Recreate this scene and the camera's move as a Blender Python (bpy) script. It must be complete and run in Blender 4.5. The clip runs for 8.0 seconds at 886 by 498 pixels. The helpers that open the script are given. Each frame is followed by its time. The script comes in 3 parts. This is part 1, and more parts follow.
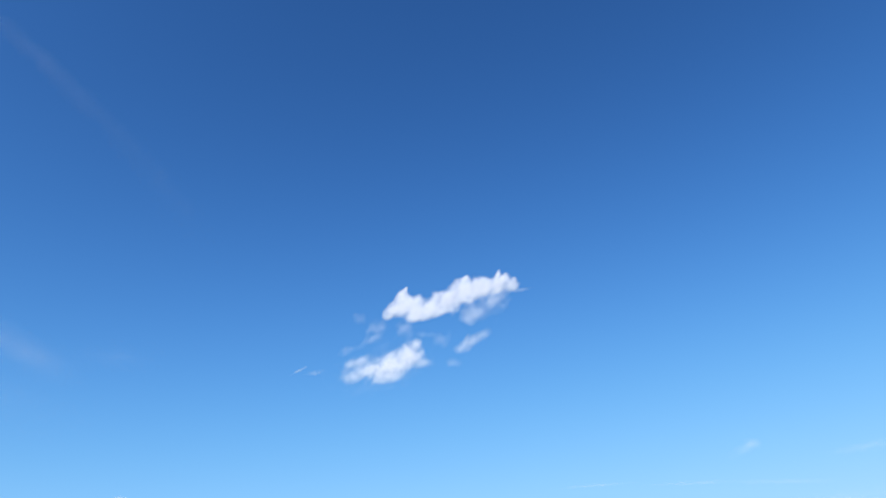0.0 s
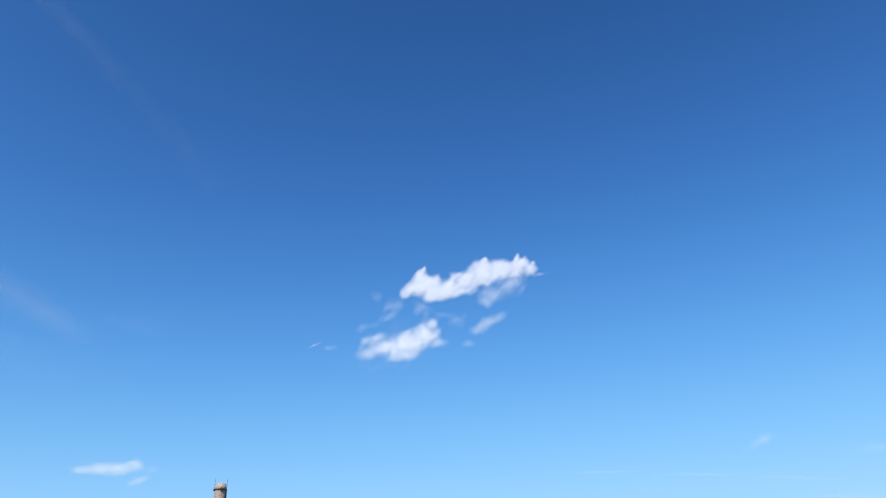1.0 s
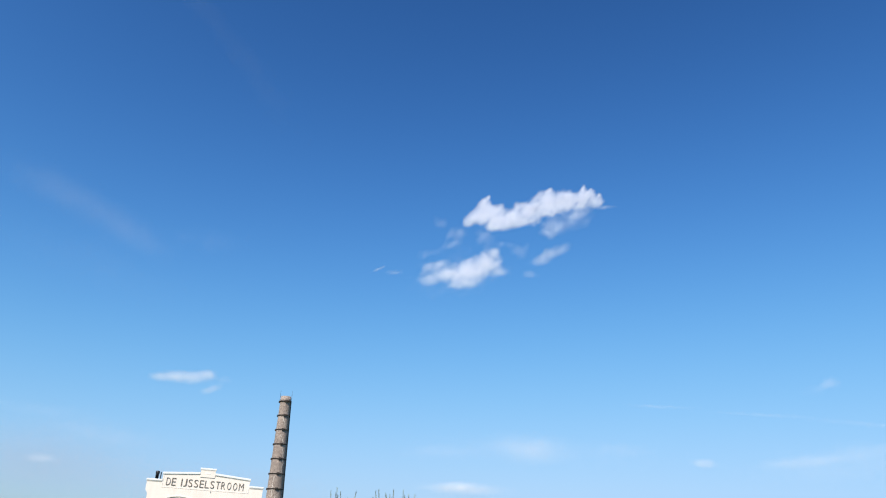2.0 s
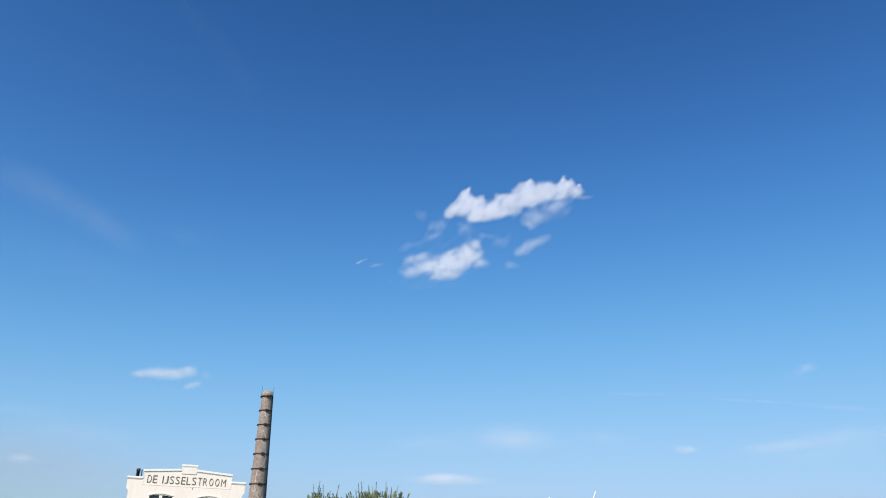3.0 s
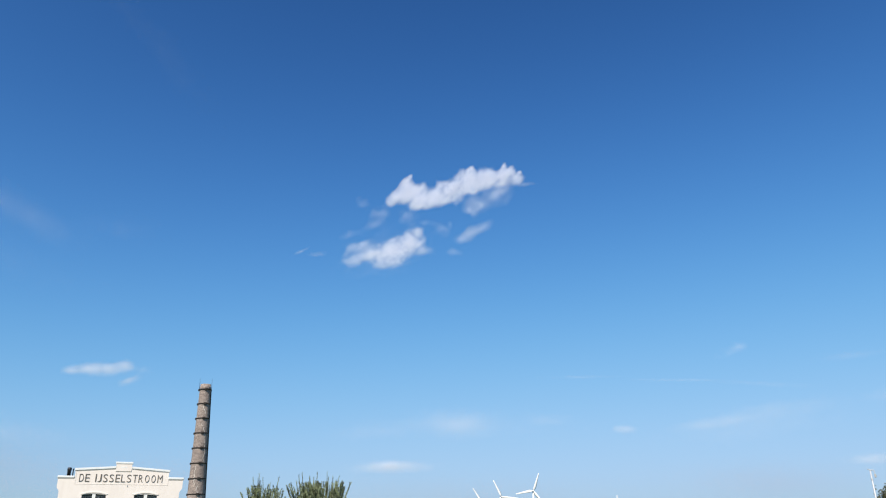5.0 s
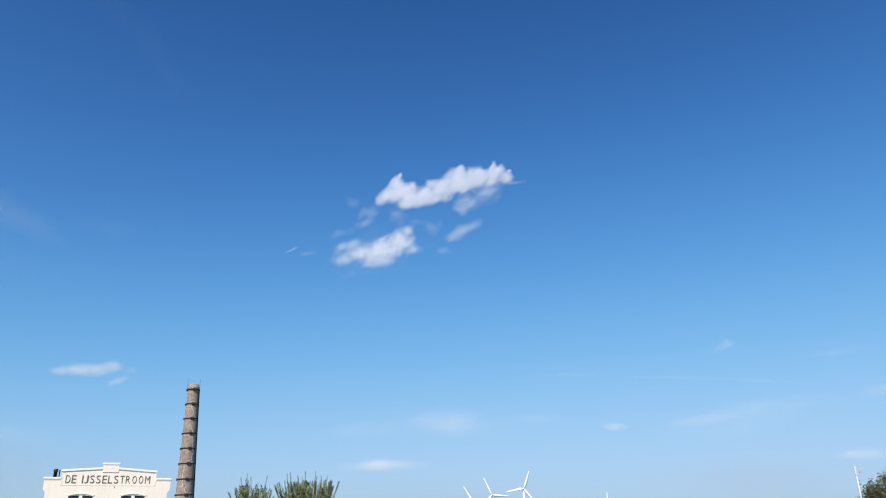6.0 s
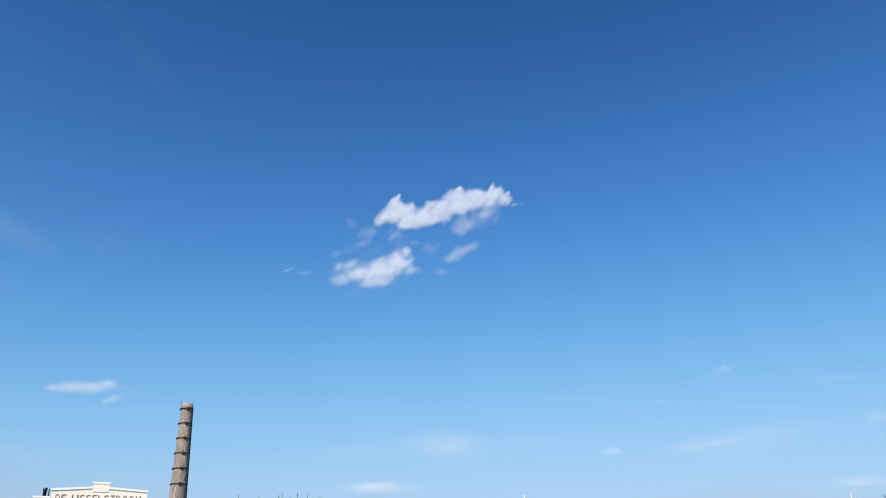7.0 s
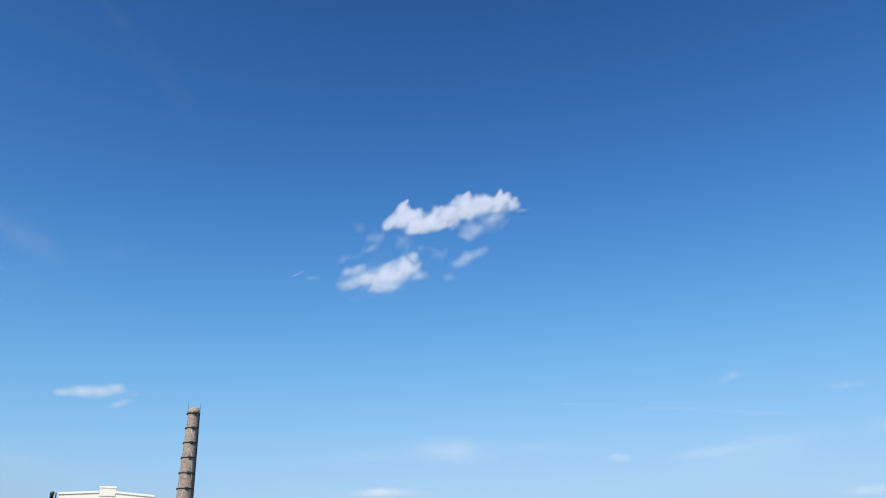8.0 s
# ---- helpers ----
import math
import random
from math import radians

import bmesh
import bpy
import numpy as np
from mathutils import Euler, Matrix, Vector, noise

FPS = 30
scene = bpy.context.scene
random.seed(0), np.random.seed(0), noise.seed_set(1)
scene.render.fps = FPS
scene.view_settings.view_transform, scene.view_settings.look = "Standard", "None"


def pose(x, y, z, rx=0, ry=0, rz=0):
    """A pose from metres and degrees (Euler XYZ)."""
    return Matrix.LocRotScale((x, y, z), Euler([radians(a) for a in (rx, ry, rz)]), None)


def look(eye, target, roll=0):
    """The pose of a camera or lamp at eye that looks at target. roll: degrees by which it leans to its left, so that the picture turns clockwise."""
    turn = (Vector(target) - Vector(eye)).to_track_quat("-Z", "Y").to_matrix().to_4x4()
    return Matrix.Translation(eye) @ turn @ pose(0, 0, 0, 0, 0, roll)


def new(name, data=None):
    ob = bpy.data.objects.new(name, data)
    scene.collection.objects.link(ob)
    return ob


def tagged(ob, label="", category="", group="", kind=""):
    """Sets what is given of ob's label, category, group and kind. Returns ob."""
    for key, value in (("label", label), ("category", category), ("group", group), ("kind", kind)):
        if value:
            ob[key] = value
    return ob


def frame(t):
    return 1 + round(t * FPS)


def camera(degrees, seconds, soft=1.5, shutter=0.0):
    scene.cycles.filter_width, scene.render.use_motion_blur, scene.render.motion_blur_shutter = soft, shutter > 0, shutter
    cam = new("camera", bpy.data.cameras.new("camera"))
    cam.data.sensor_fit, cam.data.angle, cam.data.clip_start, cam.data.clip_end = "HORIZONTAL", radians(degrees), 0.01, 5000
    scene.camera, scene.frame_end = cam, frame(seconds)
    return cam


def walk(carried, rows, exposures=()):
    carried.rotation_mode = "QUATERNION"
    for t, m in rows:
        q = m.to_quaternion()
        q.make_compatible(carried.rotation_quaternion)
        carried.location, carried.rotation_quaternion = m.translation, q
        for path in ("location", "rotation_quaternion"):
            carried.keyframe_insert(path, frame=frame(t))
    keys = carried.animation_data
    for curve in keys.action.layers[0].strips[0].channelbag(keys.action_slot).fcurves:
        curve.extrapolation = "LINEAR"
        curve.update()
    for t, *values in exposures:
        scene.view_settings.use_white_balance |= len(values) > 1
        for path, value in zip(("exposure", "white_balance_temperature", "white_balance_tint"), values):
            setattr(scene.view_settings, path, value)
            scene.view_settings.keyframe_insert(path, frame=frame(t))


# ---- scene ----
# ================= camera and its walk =================
cam = camera(62.97, 8.0, soft=1.1)
EYE = Vector((0.0, 0.0, 1.7))


def heading(az, el):
    """Unit vector: azimuth from +y towards +x, elevation, in degrees."""
    a, e = radians(az), radians(el)
    return Vector((math.sin(a) * math.cos(e), math.cos(a) * math.cos(e), math.sin(e)))


# seconds, azimuth, elevation, roll (degrees)
PATH = [
    (0.0, 1.463, 30.066, -4.165),
    (0.2, 1.185, 30.308, -3.630),
    (0.5, 1.034, 29.934, -2.821),
    (0.7, 1.094, 29.746, -3.990),
    (0.9, 0.732, 29.236, -3.819),
    (1.0, -0.392, 28.611, -0.901),
    (1.2, -2.985, 27.466, 1.757),
    (1.3, -3.868, 26.735, 2.617),
    (1.5, -5.389, 24.911, 3.692),
    (1.7, -6.147, 23.638, 3.699),
    (2.8, -4.295, 22.366, 2.385),
    (3.0, -4.200, 22.282, 2.046),
    (3.2, -3.972, 22.294, 1.406),
    (3.5, -3.730, 22.273, 1.267),
    (3.8, -2.986, 21.817, 1.103),
    (4.0, -1.858, 21.432, 0.579),
    (4.2, -0.857, 21.174, 0.167),
    (4.5, 0.000, 21.415, -0.167),
    (4.7, 0.455, 21.348, -0.239),
    (5.8, 1.168, 21.452, -1.133),
    (6.0, 1.576, 21.247, -1.033),
    (6.2, 1.938, 21.343, -0.828),
    (6.5, 2.203, 22.159, -0.675),
    (6.8, 1.963, 22.756, -0.538),
    (7.0, 1.752, 22.914, -0.421),
    (7.3, 1.700, 23.154, -0.157),
    (7.5, 1.643, 23.226, -0.087),
    (8.0, 1.092, 23.340, -0.071),
]
DRIFT = 0.16  # metres a second that the camera sidles to its right


def eye_at(t):
    return EYE + Vector((DRIFT * (t - 4.5), 0, 0))


walk(cam, [(t, look(eye_at(t), eye_at(t) + heading(a, e), r)) for t, a, e, r in PATH],
     exposures=[(0.0, 0.82), (0.7, 0.81), (1.5, 0.73), (3.0, 0.55), (4.5, 0.50), (6.0, 0.53), (8.0, 0.56)])

# ================= world and sun =================
SUN_AZ, SUN_EL = -158.0, 44.0
world = bpy.data.worlds.new("world")
scene.world = world
world.use_nodes = True
wn, wl = world.node_tree.nodes, world.node_tree.links
wn.clear()
sky = wn.new("ShaderNodeTexSky")
sky.sky_type = "NISHITA"
sky.sun_disc = False
sky.sun_elevation, sky.sun_rotation = radians(SUN_EL), radians(SUN_AZ)
sky.air_density, sky.dust_density, sky.ozone_density = 1.0, 0.9, 2.5
# hazy air: the glare near the horizon levels off, blue first
def sky_math(op, a, b):
    nd = wn.new("ShaderNodeVectorMath")
    nd.operation = op
    for sock, val in zip(nd.inputs, (a, b)):
        if isinstance(val, tuple):
            sock.default_value = val
        else:
            wl.new(val, sock)
    return nd.outputs["Vector"]


steep = sky_math("POWER", sky.outputs["Color"], (2.2, 2.3, 2.7))
level = sky_math("DIVIDE", steep, sky_math("ADD", steep, (11.1, 11.0, 23.6)))
tinted = sky_math("MULTIPLY", level, (3.72, 4.99, 6.93))
back = wn.new("ShaderNodeBackground")
back.inputs["Strength"].default_value = 0.1
wout = wn.new("ShaderNodeOutputWorld")
wl.new(tinted, back.inputs["Color"])
wl.new(back.outputs["Background"], wout.inputs["Surface"])

sun = new("sun", bpy.data.lights.new("sun", "SUN"))
sun.data.energy, sun.data.angle, sun.data.color = 4.7, radians(0.53), (1.0, 0.92, 0.80)
sun.matrix_world = look(heading(SUN_AZ, SUN_EL) * 100, (0, 0, 0))


# ================= materials =================
def material(name, rough=0.6, metal=0.0):
    m = bpy.data.materials.new(name)
    m.use_nodes = True
    b = m.node_tree.nodes["Principled BSDF"]
    b.inputs["Roughness"].default_value, b.inputs["Metallic"].default_value = rough, metal
    return m, m.node_tree.nodes, m.node_tree.links, b


def noise_node(n, l, scale, detail=5.0, rough=0.6, coords="Object", stretch=None):
    tc = n.new("ShaderNodeTexCoord")
    tex = n.new("ShaderNodeTexNoise")
    tex.inputs["Scale"].default_value, tex.inputs["Detail"].default_value = scale, detail
    tex.inputs["Roughness"].default_value = rough
    src = tc.outputs[coords]
    if stretch:
        mp = n.new("ShaderNodeMapping")
        mp.inputs["Scale"].default_value = stretch
        l.new(src, mp.inputs["Vector"])
        src = mp.outputs["Vector"]
    l.new(src, tex.inputs["Vector"])
    return tex


def ramp(n, l, source, stops):
    r = n.new("ShaderNodeValToRGB")
    while len(r.color_ramp.elements) < len(stops):
        r.color_ramp.elements.new(0.5)
    for el, (p, c) in zip(r.color_ramp.elements, stops):
        el.position, el.color = p, (*c, 1)
    l.new(source, r.inputs["Fac"])
    return r


def mixed(n, l, fac, a, b, blend="MIX"):
    mx = n.new("ShaderNodeMix")
    mx.data_type, mx.blend_type = "RGBA", blend
    for sock, val in ((mx.inputs[0], fac), (mx.inputs[6], a), (mx.inputs[7], b)):
        if hasattr(val, "is_linked"):
            l.new(val, sock)
        elif isinstance(val, float):
            sock.default_value = val
        else:
            sock.default_value = (*val, 1)
    return mx.outputs[2]


def bumped(n, l, b, height, strength, distance):
    bp = n.new("ShaderNodeBump")
    bp.inputs["Strength"].default_value, bp.inputs["Distance"].default_value = strength, distance
    l.new(height, bp.inputs["Height"])
    l.new(bp.outputs["Normal"], b.inputs["Normal"])


def two_scale(name, dark, light, big, fine, rough=0.6, metal=0.0, bump=0.3, dist=0.01, stretch=None):
    m, n, l, b = material(name, rough, metal)
    t1, t2 = noise_node(n, l, big, stretch=stretch), noise_node(n, l, fine, 8.0, 0.7)
    r1 = ramp(n, l, t1.outputs["Fac"], [(0.3, dark), (0.7, light)])
    r2 = ramp(n, l, t2.outputs["Fac"], [(0.3, (0.78, 0.78, 0.78)), (0.7, (1, 1, 1))])
    l.new(mixed(n, l, 1.0, r1.outputs["Color"], r2.outputs["Color"], "MULTIPLY"), b.inputs["Base Color"])
    bumped(n, l, b, t2.outputs["Fac"], bump, dist)
    return m


def render_material():
    """Cream-white painted render with faint rain streaks below the copings."""
    m, n, l, b = material("painted_render", 0.75)
    streak = noise_node(n, l, 1.0, 6.0, 0.65, stretch=(1.6, 1.6, 0.5))
    fine = noise_node(n, l, 35.0, 8.0, 0.7)
    r1 = ramp(n, l, streak.outputs["Fac"], [(0.28, (0.685, 0.61, 0.562)), (0.48, (0.735, 0.666, 0.617)), (0.8, (0.785, 0.72, 0.676))])
    r2 = ramp(n, l, fine.outputs["Fac"], [(0.3, (0.93, 0.93, 0.93)), (0.7, (1, 1, 1))])
    l.new(mixed(n, l, 1.0, r1.outputs["Color"], r2.outputs["Color"], "MULTIPLY"), b.inputs["Base Color"])
    bumped(n, l, b, fine.outputs["Fac"], 0.25, 0.01)
    return m


def brick_material():
    """Weathered grey-brown brick, laid out on the UV map in metres."""
    m, n, l, b = material("chimney_brick", 0.9)
    uv = n.new("ShaderNodeTexCoord")
    br = n.new("ShaderNodeTexBrick")
    br.inputs["Scale"].default_value = 1.0
    br.inputs["Brick Width"].default_value, br.inputs["Row Height"].default_value = 0.22, 0.075
    br.inputs["Mortar Size"].default_value, br.inputs["Bias"].default_value = 0.008, 0.0
    br.inputs["Color1"].default_value = (0.135, 0.106, 0.098, 1)
    br.inputs["Color2"].default_value = (0.255, 0.205, 0.19, 1)
    br.inputs["Mortar"].default_value = (0.42, 0.38, 0.34, 1)
    l.new(uv.outputs["UV"], br.inputs["Vector"])
    patch = noise_node(n, l, 0.9, 8.0, 0.7)
    soot = ramp(n, l, patch.outputs["Fac"], [(0.3, (0.66, 0.63, 0.62)), (0.5, (0.95, 0.93, 0.92)), (0.72, (1.25, 1.2, 1.15))])
    grit = noise_node(n, l, 9.0, 8.0, 0.8)
    r2 = ramp(n, l, grit.outputs["Fac"], [(0.36, (0.42, 0.42, 0.42)), (0.64, (1.42, 1.4, 1.38))])
    c = mixed(n, l, 1.0, br.outputs["Color"], soot.outputs["Color"], "MULTIPLY")
    l.new(mixed(n, l, 1.0, c, r2.outputs["Color"], "MULTIPLY"), b.inputs["Base Color"])
    bumped(n, l, b, grit.outputs["Fac"], 0.5, 0.03)
    return m


def leaf_material(name, dark, light):
    m, n, l, b = material(name, 0.5)
    geo = n.new("ShaderNodeNewGeometry")
    clump = noise_node(n, l, 3.2, 2.0, 0.5, stretch=(1.0, 1.0, 0.45))
    bold = n.new("ShaderNodeMapRange")
    bold.inputs["From Min"].default_value, bold.inputs["From Max"].default_value = 0.34, 0.66
    l.new(clump.outputs["Fac"], bold.inputs["Value"])
    both = n.new("ShaderNodeMix")
    both.inputs["Factor"].default_value = 0.55
    l.new(geo.outputs["Random Per Island"], both.inputs["A"])
    l.new(bold.outputs["Result"], both.inputs["B"])
    r1 = ramp(n, l, both.outputs["Result"], [(0.2, dark), (0.7, light), (1.0, tuple(min(1, v * 1.35) for v in light))])
    l.new(r1.outputs["Color"], b.inputs["Base Color"])
    tr = n.new("ShaderNodeBsdfTranslucent")
    l.new(r1.outputs["Color"], tr.inputs["Color"])
    mx = n.new("ShaderNodeMixShader")
    mx.inputs[0].default_value = 0.3
    l.new(b.outputs[0], mx.inputs[1])
    l.new(tr.outputs[0], mx.inputs[2])
    l.new(mx.outputs[0], n["Material Output"].inputs["Surface"])
    return m


def cloud_material(name, tone):
    """Water droplets: scatter light forwards and back alike."""
    m, n, l, b = material(name, 1.0)
    n.remove(b)
    df, tr, mx = n.new("ShaderNodeBsdfDiffuse"), n.new("ShaderNodeBsdfTranslucent"), n.new("ShaderNodeMixShader")
    big = noise_node(n, l, 0.012, 4.0)
    r1 = ramp(n, l, big.outputs["Fac"], [(0.3, tuple(v * 0.985 for v in tone)), (0.7, tone)])
    for s in (df, tr):
        l.new(r1.outputs["Color"], s.inputs["Color"])
    mx.inputs[0].default_value = 0.55
    l.new(df.outputs[0], mx.inputs[1])
    l.new(tr.outputs[0], mx.inputs[2])
    l.new(mx.outputs[0], n["Material Output"].inputs["Surface"])
    return m


def glass_material():
    m, n, l, b = material("window_glass", 0.03)
    b.inputs["Base Color"].default_value = (0.9, 0.95, 0.95, 1)
    b.inputs["Transmission Weight"].default_value, b.inputs["IOR"].default_value = 1.0, 1.5
    return m


M_RENDER = render_material()
M_COPING = two_scale("coping_paint", (0.72, 0.735, 0.74), (0.80, 0.815, 0.82), 1.5, 30.0, 0.6, bump=0.05)
M_BRICK = brick_material()
M_IRON = two_scale("rusted_iron", (0.018, 0.015, 0.014), (0.05, 0.036, 0.03), 3.0, 40.0, 0.75, 0.3)
M_MORTAR = two_scale("lime_mortar", (0.50, 0.46, 0.42), (0.66, 0.62, 0.57), 3.0, 30.0, 0.9)
M_LETTER = two_scale("letter_paint", (0.11, 0.09, 0.075), (0.17, 0.145, 0.12), 2.0, 40.0, 0.6)
M_FRAME = two_scale("frame_paint", (0.018, 0.024, 0.022), (0.04, 0.05, 0.045), 2.0, 30.0, 0.45)
M_WHITE = two_scale("white_paint", (0.74, 0.74, 0.72), (0.82, 0.82, 0.80), 2.0, 30.0, 0.4)
M_GLASS = glass_material()
M_FLUE = two_scale("blackened_steel", (0.012, 0.012, 0.014), (0.035, 0.035, 0.04), 3.0, 30.0, 0.5, 0.4)
M_ROOF = two_scale("bitumen_roof", (0.06, 0.06, 0.062), (0.10, 0.10, 0.10), 0.6, 25.0, 0.9)
M_CURTAIN = two_scale("curtain_cloth", (0.62, 0.60, 0.55), (0.72, 0.70, 0.66), 3.0, 40.0, 0.9)
M_GRASS = two_scale("grass", (0.045, 0.075, 0.022), (0.085, 0.12, 0.04), 0.05, 6.0, 0.9, bump=0.6, dist=0.05)
M_BARK = two_scale("bark", (0.10, 0.085, 0.065), (0.20, 0.175, 0.14), 4.0, 30.0, 0.95, bump=0.8, dist=0.02)
M_TURBINE = two_scale("turbine_coating", (0.76, 0.77, 0.78), (0.82, 0.83, 0.84), 0.02, 1.0, 0.35, bump=0.02)
M_GALV = two_scale("galvanised_steel", (0.42, 0.44, 0.47), (0.55, 0.57, 0.60), 2.0, 30.0, 0.5, 0.2)
M_LAMP = two_scale("lamp_housing", (0.30, 0.30, 0.30), (0.40, 0.40, 0.40), 4.0, 40.0, 0.5)
M_WILLOW = leaf_material("willow_leaf", (0.02, 0.03, 0.01), (0.31, 0.355, 0.185))
M_OAK = leaf_material("oak_leaf", (0.045, 0.048, 0.022), (0.14, 0.135, 0.065))
M_CLOUD = cloud_material("cloud_droplets", (0.84, 0.86, 0.93))
M_BANK = cloud_material("haze_bank_droplets", (0.54, 0.53, 0.60))
M_HAZE = cloud_material("haze_droplets", (0.93, 0.92, 0.95))


# ================= builders =================
def part(name, bm, mat, parent=None, label="", smooth=False):
    me = bpy.data.meshes.new(name)
    bm.normal_update()
    bm.to_mesh(me)
    bm.free()
    if smooth:
        me.polygons.foreach_set("use_smooth", [True] * len(me.polygons))
    me.materials.append(mat)
    ob = new(name, me)
    ob.parent = parent
    if label:
        tagged(ob, label)
    return ob


def empty(name, m, label, category, group="", kind=""):
    ob = new(name)
    ob.matrix_world = m
    return tagged(ob, label, category, group, kind)


def bevelled(bm, width, segments=2):
    if width > 0:
        bmesh.ops.bevel(bm, geom=[e for e in bm.edges if e.calc_face_angle(0) > 0.5], offset=width,
                        segments=segments, affect="EDGES", profile=0.5)
    return bm


def box(x0, x1, y0, y1, z0, z1, bevel=0.0):
    bm = bmesh.new()
    bmesh.ops.create_cube(bm, size=1.0)
    for v in bm.verts:
        v.co = Vector((x0 + (v.co.x + .5) * (x1 - x0), y0 + (v.co.y + .5) * (y1 - y0), z0 + (v.co.z + .5) * (z1 - z0)))
    return bevelled(bm, bevel)


def lathe(profile, segments=24, closed=True, uv=False):
    """Solid of revolution about z from (radius, height) pairs."""
    bm = bmesh.new()
    layer = bm.loops.layers.uv.new("UVMap") if uv else None
    rings = [[bm.verts.new((r * math.cos(2 * math.pi * k / segments), r * math.sin(2 * math.pi * k / segments), z))
              for k in range(segments)] for r, z in profile]
    for i, (a, b) in enumerate(zip(rings, rings[1:])):
        for k in range(segments):
            f = bm.faces.new((a[k], a[(k + 1) % segments], b[(k + 1) % segments], b[k]))
            if uv:
                girth = 2 * math.pi * 0.9
                for lp, (q, j) in zip(f.loops, ((k, i), (k + 1, i), (k + 1, i + 1), (k, i + 1))):
                    lp[layer].uv = (girth * q / segments, profile[j][1])
    if closed:
        bm.faces.new(list(reversed(rings[0])))
        bm.faces.new(rings[-1])
    return bm


def tube(bm, points, radii, sides=6):
    """Adds a tapering round bar along points to bm."""
    rings = []
    for i, p in enumerate(points):
        d = (points[min(i + 1, len(points) - 1)] - points[max(i - 1, 0)]).normalized()
        a = d.cross(Vector((0.31, 0.9, 0.2))).normalized()
        b = d.cross(a)
        rings.append([bm.verts.new(p + (a * math.cos(2 * math.pi * k / sides) + b * math.sin(2 * math.pi * k / sides)) * radii[i])
                      for k in range(sides)])
    for r, s in zip(rings, rings[1:]):
        for k in range(sides):
            bm.faces.new((r[k], r[(k + 1) % sides], s[(k + 1) % sides], s[k]))
    bm.faces.new(list(reversed(rings[0])))
    bm.faces.new(rings[-1])
    return bm


def slab(outline, holes, y0, y1):
    """A plate in the xz plane from y0 (front) to y1 (back), with holes through it."""
    bm = bmesh.new()
    edges = []
    for loop in (outline, *holes):
        vs = [bm.verts.new((x, y0, z)) for x, z in loop]
        edges += [bm.edges.new((vs[i], vs[(i + 1) % len(vs)])) for i in range(len(vs))]
    bmesh.ops.triangle_fill(bm, use_beauty=True, use_dissolve=False, edges=edges)
    got = bmesh.ops.extrude_face_region(bm, geom=list(bm.faces))
    for v in got["geom"]:
        if isinstance(v, bmesh.types.BMVert):
            v.co.y = y1
    bmesh.ops.recalc_face_normals(bm, faces=bm.faces)
    return bm


# ================= ground =================
def build_ground():
    bm = bmesh.new()
    rings = [0.0, 10, 25, 50, 90, 150, 300, 700, 1600, 3200, 4800]
    seg = 48
    prev = None
    centre = bm.verts.new((0, 0, 0))
    for r in rings[1:]:
        ring = []
        for k in range(seg):
            a = 2 * math.pi * k / seg
            ring.append(bm.verts.new((r * math.sin(a), r * math.cos(a), 0.0)))
        for k in range(seg):
            if prev is None:
                bm.faces.new((centre, ring[(k + 1) % seg], ring[k]))
            else:
                bm.faces.new((prev[k], prev[(k + 1) % seg], ring[(k + 1) % seg], ring[k]))
        prev = ring
    bmesh.ops.recalc_face_normals(bm, faces=bm.faces)
    ob = part("ground", bm, M_GRASS)
    tagged(ob, "flat green meadow reaching to the horizon", "ground", kind="structure")


build_ground()

# ================= factory building =================
WALL_AZ, WALL_D = -22.33, 75.0
HALF, INNER, BLOCK = 5.26, 3.95, 0.67
Z_SH, Z_GE, Z_GM, Z_BL = 6.67, 7.32, 7.56, 7.96
WIN_X, WIN_W, WIN_SILL, WIN_SPRING, WIN_CROWN = 2.16, 1.97, 3.3, 5.04, 5.15
HOOD_SPRING, HOOD_CROWN = 5.07, 5.24
DEPTH = 14.0


def arch(cx, half, sill, spring, crown, n=10):
    pts = [(cx - half, sill), (cx + half, sill)]
    for k in range(n + 1):
        q = 1 - 2 * k / n
        pts.append((cx + half * q, spring + (crown - spring) * (1 - q * q)))
    return pts


def arch_band(cx, half, spring, crown, thick, ends, y0, y1, n=14):
    """Raised segmental hood over an opening."""
    lower = [(cx + half * q, spring + (crown - spring) * (1 - q * q)) for q in [2 * k / n - 1 for k in range(n + 1)]]
    h2 = half + ends
    upper = [(cx + h2 * q, spring + thick * 0.7 + (crown + thick * 0.3 - spring) * (1 - q * q)) for q in [1 - 2 * k / n for k in range(n + 1)]]
    return bevelled(slab(lower + upper, [], y0, y1), 0.012, 1)


